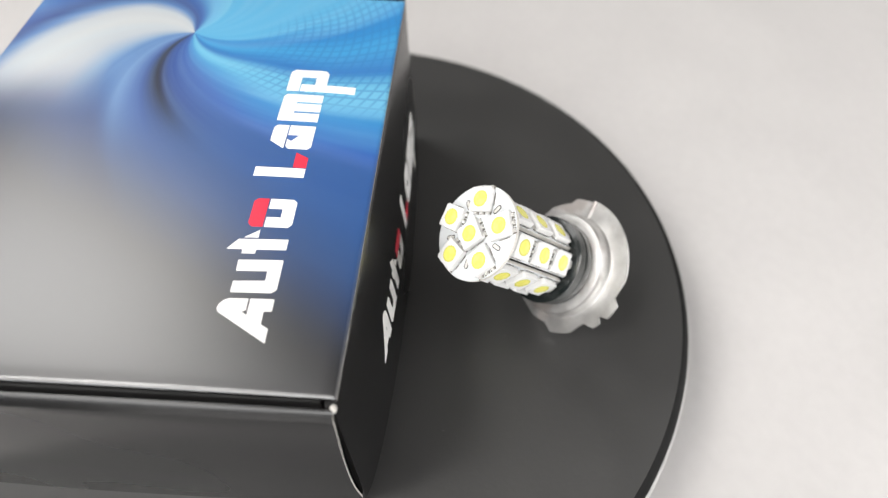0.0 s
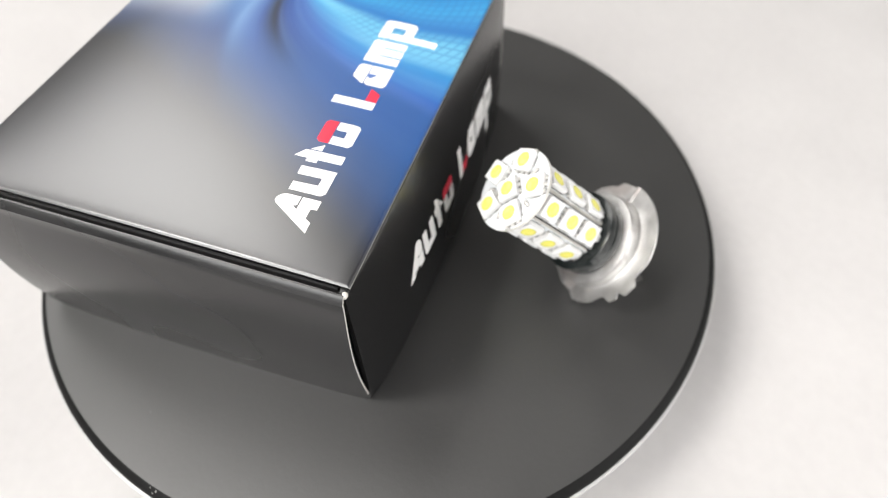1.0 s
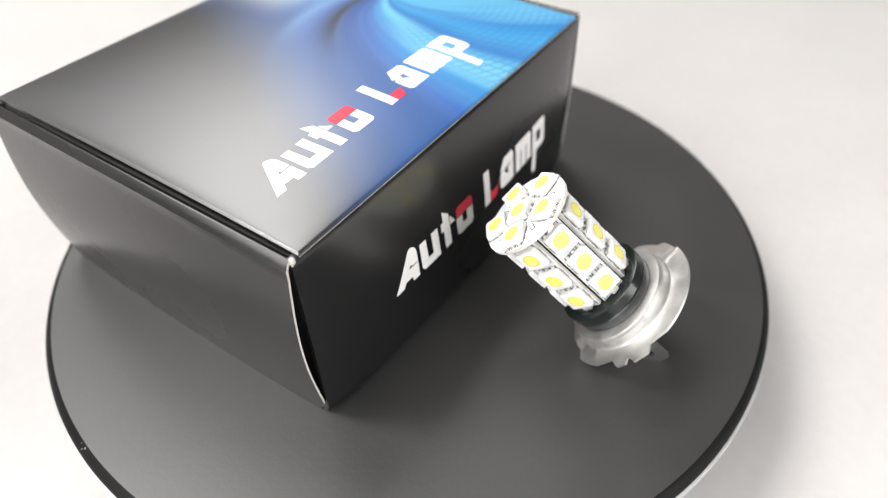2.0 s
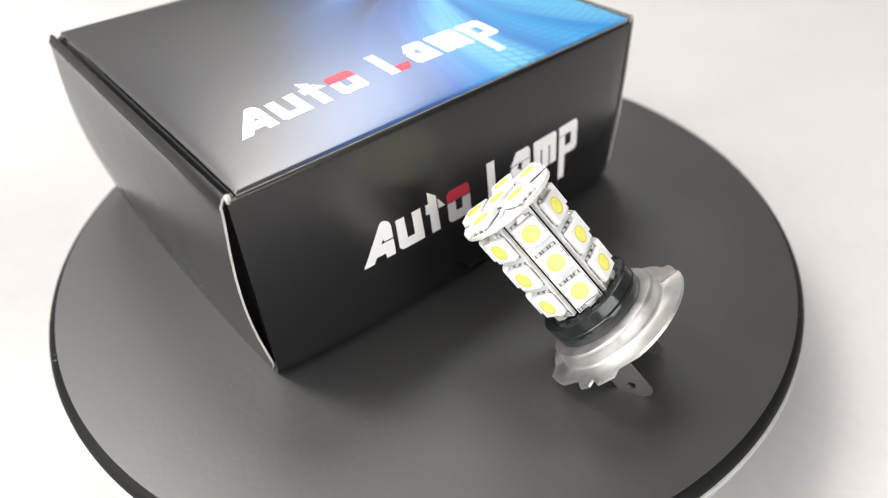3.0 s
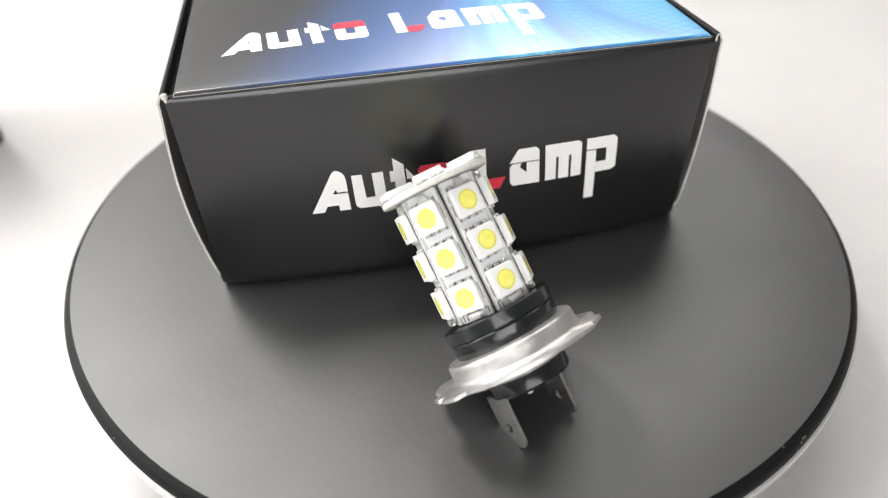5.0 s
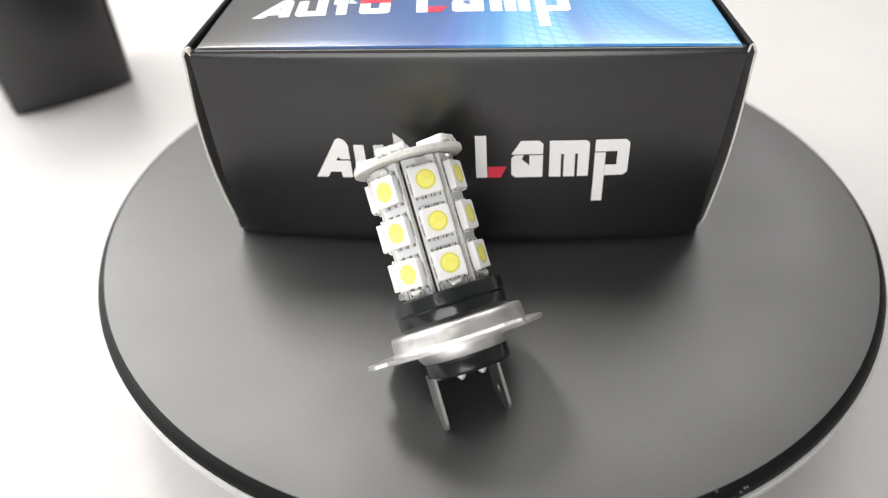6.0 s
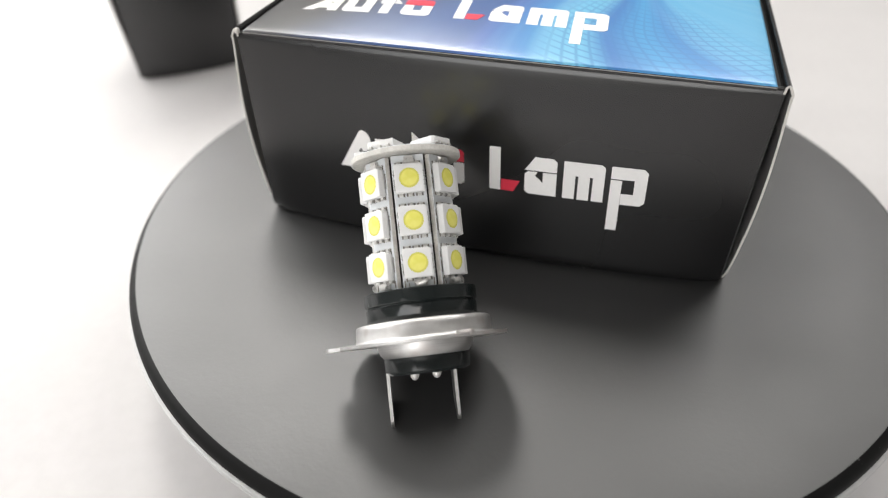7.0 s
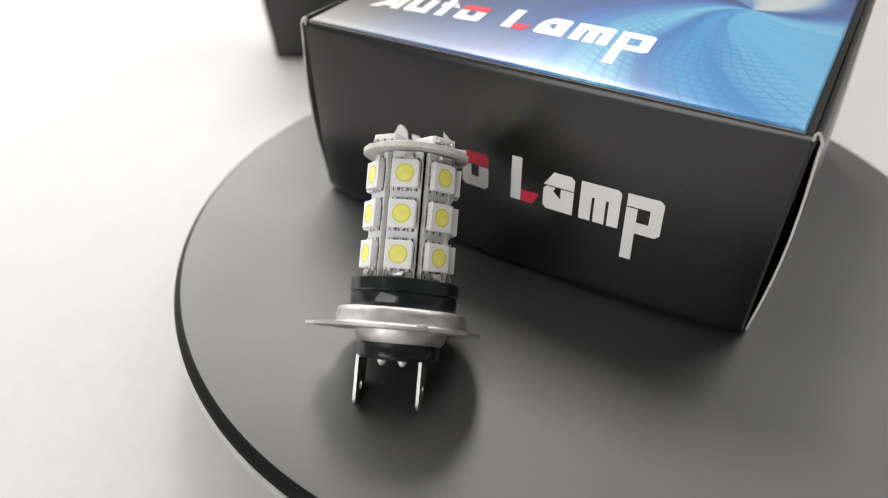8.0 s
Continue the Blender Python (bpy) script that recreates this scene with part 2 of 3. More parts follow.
# ---------------------------------------------------------------- mesh helpers
def finish(name, bm, material, parent=None, label="", sharp=35):
    bmesh.ops.recalc_face_normals(bm, faces=bm.faces[:])
    me = bpy.data.meshes.new(name)
    bm.to_mesh(me)
    bm.free()
    for p in me.polygons:
        p.use_smooth = True
    me.set_sharp_from_angle(angle=radians(sharp))
    for mat in material if isinstance(material, (list, tuple)) else (material,):
        me.materials.append(mat)
    ob = new(name, me)
    if parent:
        ob.parent = parent
    return tagged(ob, label)


def part(name, bm, material, parent, label=""):
    return finish(name, bm, material, parent, label)


def shared(name, me, parent, m):
    """One more object on a mesh that exists already."""
    ob = new(name, me)
    ob.parent = parent
    ob.matrix_local = m
    return ob


def thing(name, m, label, category, group="", kind=""):
    ob = new(name)
    ob.empty_display_size = 0.01
    ob.matrix_world = m
    return tagged(ob, label, category, group, kind)


def block(x0, x1, y0, y1, z0, z1, bevel=0.0, segments=2):
    bm = bmesh.new()
    bmesh.ops.create_cube(bm, size=1.0)
    for v in bm.verts:
        v.co = Vector(((x0 + x1) / 2 + v.co.x * (x1 - x0), (y0 + y1) / 2 + v.co.y * (y1 - y0), (z0 + z1) / 2 + v.co.z * (z1 - z0)))
    if bevel:
        bmesh.ops.bevel(bm, geom=bm.edges[:], offset=bevel, segments=segments, profile=0.5, affect="EDGES")
    return bm


def lathe(profile, steps=96):
    """Turns (radius, height) pairs in millimetres round the z axis."""
    bm = bmesh.new()
    rings = []
    for r, z in profile:
        if r < 1e-6:
            rings.append([bm.verts.new((0, 0, z / 1000))])
        else:
            rings.append([bm.verts.new((r / 1000 * math.cos(2 * math.pi * i / steps), r / 1000 * math.sin(2 * math.pi * i / steps), z / 1000)) for i in range(steps)])
    for a, b in zip(rings, rings[1:]):
        for i in range(steps):
            j = (i + 1) % steps
            q = [a[i % len(a)], a[j % len(a)], b[j % len(b)], b[i % len(b)]]
            q = [v for k, v in enumerate(q) if v not in q[:k]]
            if len(q) > 2:
                bm.faces.new(q)
    return bm


def slab(outline, thick, bm=None):
    """A flat plate: an outline in metres, in x and y, raised from z = 0."""
    bm = bm or bmesh.new()
    low = [bm.verts.new((x, y, 0)) for x, y in outline]
    high = [bm.verts.new((x, y, thick)) for x, y in outline]
    bm.faces.new(high)
    bm.faces.new(low[::-1])
    for i in range(len(outline)):
        j = (i + 1) % len(outline)
        bm.faces.new((low[i], low[j], high[j], high[i]))
    return bm


# ---------------------------------------------------------------- room and table
WX0, WX1, WY0, WY1 = -1.0, 2.0, -1.85, 1.20     # inner faces of the walls
NORTH = ((-0.98, -0.46, 1.42, 2.42), (0.24, 1.26, 0.95, 2.22))     # the added windows' openings in x and z
WEST = ((-0.40, 1.00, 0.14, 1.20),)
SOUTH = ((-0.90, 0.65, 0.15, 1.55),)
T = 0.12


def wall(name, along, side, ends, holes):
    """An unseen upright wall with openings for the added windows. along: x or y, the way it runs; side: its lower face
    across; holes: from, to, sill and head.
    """
    xs = sorted(list(ends) + [v for hole in holes for v in hole[:2]])
    zs = sorted([FLOOR_Z, CEIL_Z] + [v for hole in holes for v in hole[2:]])

    def at(a, across, z):
        return (a, across, z) if along == "x" else (across, a, z)

    def solid(i, j):
        if not (0 <= i < len(xs) - 1 and 0 <= j < len(zs) - 1):
            return None
        x, z = (xs[i] + xs[i + 1]) / 2, (zs[j] + zs[j + 1]) / 2
        return not any(h[0] < x < h[1] and h[2] < z < h[3] for h in holes)

    bm = bmesh.new()
    grid = {(i, j, k): bm.verts.new(at(x, v, z)) for i, x in enumerate(xs) for j, z in enumerate(zs) for k, v in enumerate((side, side + T))}
    for i in range(len(xs) - 1):
        for j in range(len(zs) - 1):
            if solid(i, j):
                for k in (0, 1):
                    bm.faces.new([grid[a, b, k] for a, b in ((i, j), (i + 1, j), (i + 1, j + 1), (i, j + 1))])
                for di, dj, a, b in ((-1, 0, (i, j), (i, j + 1)), (1, 0, (i + 1, j), (i + 1, j + 1)), (0, -1, (i, j), (i + 1, j)), (0, 1, (i, j + 1), (i + 1, j + 1))):
                    if solid(i + di, j + dj) is False:
                        bm.faces.new([grid[a + (0,)], grid[b + (0,)], grid[b + (1,)], grid[a + (1,)]])
    bmesh.ops.delete(bm, geom=[v for v in bm.verts if not v.link_faces], context="VERTS")
    tagged(finish(name, bm, WALL), "unseen grey painted wall added to hold the window openings", "wall", kind="structure")
    # unseen windows, added only to frame the lamps in the openings
    for x0, x1, z0, z1 in holes:
        win = tagged(new("window_%d" % (1 + sum(o.name.startswith("window_") and o.type == "EMPTY" for o in scene.objects))), "wide white-framed window, unseen, added to light the table", "window", kind="structure")
        w = 0.03
        for a, b, c, d in ((x0, x0 + w, z0, z1), (x1 - w, x1, z0, z1), (x0 + w, x1 - w, z0, z0 + w), (x0 + w, x1 - w, z1 - w, z1)):
            lo, hi = at(a, side + 0.06, c), at(b, side + 0.10, d)
            part("window_frame", block(lo[0], hi[0], lo[1], hi[1], c, d, 0.004), FRAME, win)


# unseen shell added round the table; its tones shape the bounced light
def room():
    tagged(finish("floor", block(WX0 - T, WX1 + T, WY0 - T, WY1 + T, FLOOR_Z - 0.1, FLOOR_Z), FLOOR), "brown wooden floor of the room", "floor", kind="structure")
    tagged(finish("ceiling", block(WX0 - T, WX1 + T, WY0 - T, WY1 + T, CEIL_Z, CEIL_Z + 0.1), CEILING), "unseen plain grey ceiling added to shape the bounced light", "ceiling", kind="structure")
    tagged(finish("wall_east", block(WX1, WX1 + T, WY0, WY1, FLOOR_Z, CEIL_Z), WALL), "unseen plain grey wall added to close the room", "wall", kind="structure")
    wall("wall_west", "y", WX0 - T, (WY0, WY1), WEST)
    wall("wall_north", "x", WY1, (WX0 - T, WX1 + T), NORTH)
    wall("wall_south", "x", WY0 - T, (WX0 - T, WX1 + T), SOUTH)


room()


def table():
    t = thing("table", pose(0.1, 0.1, 0), "plain white table with a smooth matt top", "table")
    part("tabletop", block(-1.05, 0.7, -0.75, 0.75, TABLE_Z - 0.03, TABLE_Z, 0.003), TABLE, t)
    for x in (-0.99, 0.64):
        for y in (-0.69, 0.69):
            part("leg", block(x - 0.025, x + 0.025, y - 0.025, y + 0.025, FLOOR_Z, TABLE_Z - 0.03, 0.003), FRAME, t)


table()


# ---------------------------------------------------------------- turntable
def turntable():
    t = thing("turntable", pose(0.06192, 0.02219, 0), "round matt black display turntable on a white table", "turntable")
    part("plate", lathe([(0, -1.2), (0, 0), (40, 0), (80, 0), (99.4, 0), (99.7, -0.05)], 256), DISC, t, "matt black plate with fine grain and dust")
    part("rim", lathe([(99.7, -0.05), (100.1, -0.2), (100.8, -0.65), (101.4, -1.3), (101.75, -2.0), (101.8, -2.5), (101.5, -2.7), (99, -2.7)], 256), RIM_BLACK, t, "deep black rounded rim")
    part("rim_lip", lathe([(99, -2.7), (102.0, -2.72), (102.35, -2.85), (102.4, -3.1), (102.15, -3.3), (102.2, -3.5), (102.55, -3.65), (102.5, -4.1), (101.6, -4.4), (70, -6.2)], 256), RIM_GREY, t, "thin light grey lip under the rim")
    part("base", lathe([(70, -6.2), (72, -9), (74, -20), (76, -29), (75, -30), (0, -30)], 128), BASE_BLACK, t)


turntable()


# ---------------------------------------------------------------- cartons
CW, CD, CH = 0.1160, 0.0970, 0.0503     # width, depth and height of the lettered carton


def dome(x, y, w=CW, d=CD):
    """How far the springy lid stands up between its edges."""
    x, y = min(max(x, 0.0001), w - 0.0001), min(max(y, 0.0), d)
    return 0.0036 * math.sin(math.pi * x / w) ** 0.6 * (1 - math.exp(-y / 0.019)) * (1 - math.exp((y - d) / 0.016))


def bow(x, z, w=CW, h=CH):
    """How far the front panel bellies out under the lid's edge."""
    x = min(max(x, 0.0001), w - 0.0001)
    return 0.0045 * math.sin(math.pi * x / w) ** 0.5 * (1 - min(1.0, max(z, 0.0) / h) ** 2.4)


GLYPHS = {
    "A": [("w", [(0, 0), (2.6, 0), (3.4, 1.5), (5.8, 1.5), (5.9, 0), (8.2, 0), (8.2, 4.5), (5.0, 4.5), (5.7, 5.7), (6.0, 4.9), (8.2, 4.9), (8.2, 8.4), (7.8, 9.5), (7.0, 10.2), (6.2, 10.4), (5.5, 9.9)])],
    "u": [("w", [(9.4, 8.7), (9.4, 0.9), (10.2, 0), (16.2, 0), (16.0, 8.8), (13.7, 8.7), (13.8, 2.6), (11.8, 2.6), (11.6, 8.7)])],
    "t": [("w", [(17.4, 5.9), (18.3, 5.9), (18.4, 0), (20.7, 0), (20.5, 9.9), (18.3, 11.8), (18.3, 8.6), (17.4, 8.6)]), ("w", [(20.9, 8.9), (20.9, 6.1), (22.7, 6.1)])],
    "o": [("r", [(23.4, 5.9), (30.1, 5.9), (30.1, 8.2), (29.4, 9.0), (24.2, 9.0), (23.4, 8.2)]),
          ("w", [(23.4, 5.6), (23.4, 0.8), (24.2, 0), (29.4, 0), (30.1, 0.8), (30.1, 5.6), (27.7, 5.6), (27.7, 2.7), (25.7, 2.7), (25.7, 5.6)])],
    "L": [("w", [(35.8, 0), (38.2, 0), (38.2, 10.9), (35.8, 10.9)]), ("r", [(38.4, 0), (41.1, 0), (42.5, 2.9), (38.4, 2.9)])],
    "a": [("w", [(43.5, 6.1), (50.3, 6.1), (50.3, 8.7), (49.5, 9.5), (45.6, 9.5)]),
          ("w", [(43.5, 0.8), (44.3, 0), (50.3, 0), (50.3, 5.8), (47.4, 5.8), (47.4, 3.2), (45.7, 4.8), (46.2, 5.8), (44.2, 5.8), (43.5, 5.1)])],
    "m": [("w", [(51.7, 9.4), (51.7, 0), (54.2, 0), (54.2, 6.0), (54.8, 6.0), (54.8, 0), (57.2, 0), (57.2, 6.0), (57.8, 6.0), (57.8, 0), (60.2, 0), (60.2, 8.7), (59.4, 9.4)])],
    "p": [("w", [(61.4, -7.2), (63.7, -7.2), (63.7, 6.1), (61.4, 6.1)]),
          ("w", [(61.4, 6.4), (66.2, 6.4), (66.2, 2.8), (63.75, 2.8), (63.75, 0), (67.8, 0), (68.7, 0.9), (68.7, 8.5), (67.8, 9.4), (61.4, 9.4)])],
}


def lettering(parent, across, up, place):
    """The words Auto Lamp as printed shapes, one mesh for each stroke. across and up turn the drawing into panel coordinates, place lays those on the panel."""
    for letter, strokes in GLYPHS.items():
        for ink, outline in strokes:
            bm = slab(outline, 1.0)
            bm.normal_update()
            bmesh.ops.triangulate(bm, faces=bm.faces[:])
            for axis, lo, hi in ((0, 0, 69), (1, -7, 11)):
                for k in range(int(lo / 1.6), int(hi / 1.6) + 1):
                    no = (1, 0, 0) if axis == 0 else (0, 1, 0)
                    bmesh.ops.bisect_plane(bm, geom=bm.verts[:] + bm.edges[:] + bm.faces[:], plane_co=(k * 1.6 + 0.7, k * 1.6 + 0.7, 0), plane_no=no)
            for v in bm.verts:
                a, b = v.co.x / 1000, v.co.y / 1000
                p, q = across[0] * a + across[1] * b + across[2], up[0] * a + up[1] * b + up[2]
                v.co = place(p, q, 0.00007 if v.co.z > 0.5 else -0.00025)
            part("letter_" + letter.lower(), bm, INK_RED if ink == "r" else INK_WHITE, parent, "red printed stroke" if ink == "r" else "white printed letter")


def on_lid(p, q, lift):
    return Vector((p, q, CH + dome(p, q) + lift))


def on_front(p, q, lift):
    return Vector((p, -bow(p, q) - lift, q))


def shell(place, us, vs, back):
    """A curved panel: place(u, v) over a net of us and vs, with its rear face moved by back(u, v)."""
    bm = bmesh.new()
    face = [[bm.verts.new(place(u, v)) for v in vs] for u in us]
    rear = [[bm.verts.new(Vector(place(u, v)) + Vector(back(u, v))) for v in vs] for u in us]
    m, n = len(us) - 1, len(vs) - 1
    for i in range(m):
        for j in range(n):
            bm.faces.new((face[i][j], face[i + 1][j], face[i + 1][j + 1], face[i][j + 1]))
            bm.faces.new((rear[i][j], rear[i][j + 1], rear[i + 1][j + 1], rear[i + 1][j]))
    for i in range(m):
        for j in (0, n):
            bm.faces.new((face[i][j], face[i + 1][j], rear[i + 1][j], rear[i][j])).material_index = 1
    for j in range(n):
        for i in (0, m):
            bm.faces.new((face[i][j], face[i][j + 1], rear[i][j + 1], rear[i][j])).material_index = 1
    return bm


def steps(a, b, n):
    return [a + (b - a) * i / n for i in range(n + 1)]


def end_panel(depth, height, base, tip, bulge, thick=0.0006):
    """The rolled end of a mailer carton: it bows out and folds over at the top. x is outwards, y along the end."""
    line = []
    for f in steps(0, 1, 20):
        line.append((base + tip * f + bulge * math.sin(math.pi * min(1, f * 1.02)), (height - 0.0022) * f))
    x, z = line[-1]
    line += [(x + 0.0001, z + 0.0003), (x - 0.0002, z + 0.0008), (x - 0.0007, z + 0.0018), (x - 0.0011, z + 0.0022), (x - 0.0015, z + 0.0022), (x - 0.0019, z + 0.0017), (x - 0.0020, z + 0.0004)]
    inner = []
    for i, (x, z) in enumerate(line):
        a, b = line[max(0, i - 1)], line[min(len(line) - 1, i + 1)]
        tx, tz = b[0] - a[0], b[1] - a[1]
        q = math.hypot(tx, tz)
        inner.append((x - thick * tz / q * 0.8, z + thick * tx / q * 0.8))
    bm = bmesh.new()

    def along(x, z):
        cut = 0.0030 * max(0.0, 1 - z / 0.006) ** 1.6     # the corners are cut back at the foot
        low = max(0.0, 1 - z / height)
        for y in steps(cut, depth - cut, 14):
            belly = 0.0014 * low * math.sin(math.pi * min(max(y / depth, 0.001), 0.999)) ** 0.5
            yield bm.verts.new((x + belly, y, z))

    out = [list(along(x, z)) for x, z in line]
    inn = [list(along(x, z)) for x, z in inner]
    last = len(out[0]) - 1
    for i in range(len(line) - 1):
        for j in range(last):
            bm.faces.new((out[i][j], out[i][j + 1], out[i + 1][j + 1], out[i + 1][j]))
            bm.faces.new((inn[i][j], inn[i + 1][j], inn[i + 1][j + 1], inn[i][j + 1])).material_index = 2
        for k in (0, last):
            bm.faces.new((out[i][k], out[i + 1][k], inn[i + 1][k], inn[i][k])).material_index = 1
    for i in (0, -1):
        for j in range(last):
            bm.faces.new((out[i][j], inn[i][j], inn[i][j + 1], out[i][j + 1])).material_index = 1
    return bm


def carton(m, w, d, h, label, art):
    c = thing("carton", m, label, "cardboard box")
    g = 0.0016     # the gap between the lid and the rolled ends

    def front_place(u, v):
        turn_in = 0.0016 * max(0.0, 1 - v / 0.003) ** 2     # the foot turns in with a soft fold
        roll = 0.0005 * max(0.0, (v - h + 0.0019) / 0.0010) ** 2     # and the top folds back under the lid
        return (u, -bow(u, v, w, h) + turn_in + roll, v)

    part("bottom_panel", block(0.002, w - 0.002, 0.002, d - 0.002, 0.0, 0.0012, 0.0004), CARTON, c)
    heights = [0.0, 0.0006, 0.0014, 0.0024, 0.004] + steps(0.008, h - 0.004, 8) + [h - 0.0024, h - 0.0016, h - 0.0011, h - 0.0009]
    front = part("front_panel", shell(front_place, steps(-0.0003, w - 0.0002, 36), heights, lambda u, v: (0, 0.0011, 0)), (CARTON, CARTON), c, "bowed black front panel")
    part("back_panel", block(0.0006, w - 0.0006, d - 0.0013, d, 0.0008, h - 0.0009, 0.0005), CARTON, c)
    for x0, x1, y in ((0.0016, 0.0028, 0.0026), (w - 0.0016, w + 0.0004, 0.0012)):
        part("inner_wall", block(x0, x1, y, d - 0.0016, 0.0012, h - 0.002), CARTON_IN, c)

    def lid_place(u, v):
        edge = min(u - g, w - g - u, v + 0.0002, d - v)
        return (u, v, h + dome(u, v, w, d) - 0.0004 * max(0.0, 1 - edge / 0.0006) ** 2)

    rim = [0.0, 0.0002, 0.0004, 0.0007]
    us = [g + r for r in rim] + steps(g + 0.003, w - g - 0.003, 32) + [w - g - r for r in rim[::-1]]
    vs = [-0.0002 + r for r in rim] + steps(0.003, d - 0.003, 28) + [d - r for r in rim[::-1]]
    lid = part("lid", shell(lid_place, us, vs, lambda u, v: (0, 0, -0.0008)), (ART, CARTON) if art else (CARTON, CARTON), c, "domed lid printed with blue and white streaks" if art else "")
    if art:
        part("cut_edge", block(g, w - g, -0.00030, -0.0002, h - 0.00072, h - 0.00052), BOARD_GREY, c, "thin raw cardboard edge along the lid")
    left = part("end_panel", end_panel(d - 0.0004, h, 0.0, 0.0018, 0.0022), (CARTON, BOARD_RAW, BOARD_GREY), c, "bowed black end panel with a raw white cut edge")
    left.matrix_local = Matrix.Diagonal((-1, 1, 1, 1))
    part("torn_corner", block(-0.0006, 0.0006, -0.0005, 0.0006, h - 0.0012, h + 0.0001, 0.0004, 3), BOARD_RAW, c, "frayed white cardboard corner")
    right = part("end_panel", end_panel(d - 0.0004, h, 0.0007, 0.0010, 0.0013), (CARTON, BOARD_RAW, BOARD_GREY), c, "bowed black end panel with a raw white cut edge")
    right.matrix_local = pose(w, 0, 0)
    return c, front, lid


box, front, lid = carton(pose(0, 0, 0), CW, CD, CH, "black and blue lettered cardboard carton standing on the turntable", True)
lettering(front, (1.0465, -0.0394, 0.0235), (0.0099, 0.9657, 0.0199), on_front)
lettering(lid, (1.0355, -0.044, 0.01031), (0.0108, 0.92, 0.01322), on_lid)
carton(pose(-0.141, 0.115, TABLE_Z, 0, 0, 40), 0.050, 0.04, 0.11, "plain black cardboard carton standing on the white table", False)


# ---------------------------------------------------------------- lamp bulb
def led_mesh():
    s, h = 2.52, 1.5
    c = s - 0.45     # one corner is cut off as a polarity mark
    bm = slab([(x / 1000, y / 1000) for x, y in ((-s, -s), (s, -s), (s, c), (c, s), (-s, s))], (h - 0.2) / 1000)
    for v in bm.verts:
        v.co.z += 0.0002
    bmesh.ops.recalc_face_normals(bm, faces=bm.faces[:])
    bmesh.ops.bevel(bm, geom=bm.edges[:], offset=0.00012, segments=2, profile=0.5, affect="EDGES")
    bm.normal_update()
    me = bpy.data.meshes.new("led")
    top = [f for f in bm.faces if f.normal.z > 0.9 and f.calc_area() > 1e-5][0]
    bmesh.ops.inset_individual(bm, faces=[top], thickness=0.0005)
    bmesh.ops.recalc_face_normals(bm, faces=bm.faces[:])
    bm.to_mesh(me)
    bm.free()
    for p in me.polygons:
        p.use_smooth = True
    me.set_sharp_from_angle(angle=radians(30))
    me.materials.append(LED_WHITE)
    return me


def simple_mesh(name, bm, material):
    bmesh.ops.recalc_face_normals(bm, faces=bm.faces[:])
    me = bpy.data.meshes.new(name)
    bm.to_mesh(me)
    bm.free()
    for p in me.polygons:
        p.use_smooth = True
    me.set_sharp_from_angle(angle=radians(35))
    me.materials.append(material)
    return me


def solder_pad():
    """A flat, uneven lump of solder on its pad."""
    rng = random.Random(5)
    bm = block(-0.0011, 0.0011, -0.0009, 0.0009, -0.0001, 0.0008, 0.0004, 2)
    for v in bm.verts:
        v.co += Vector((rng.uniform(-1, 1), rng.uniform(-1, 1), rng.uniform(-1, 1))) * 0.00016
        v.co.x *= 1 - 0.25 * (v.co.y > 0)
    return bm


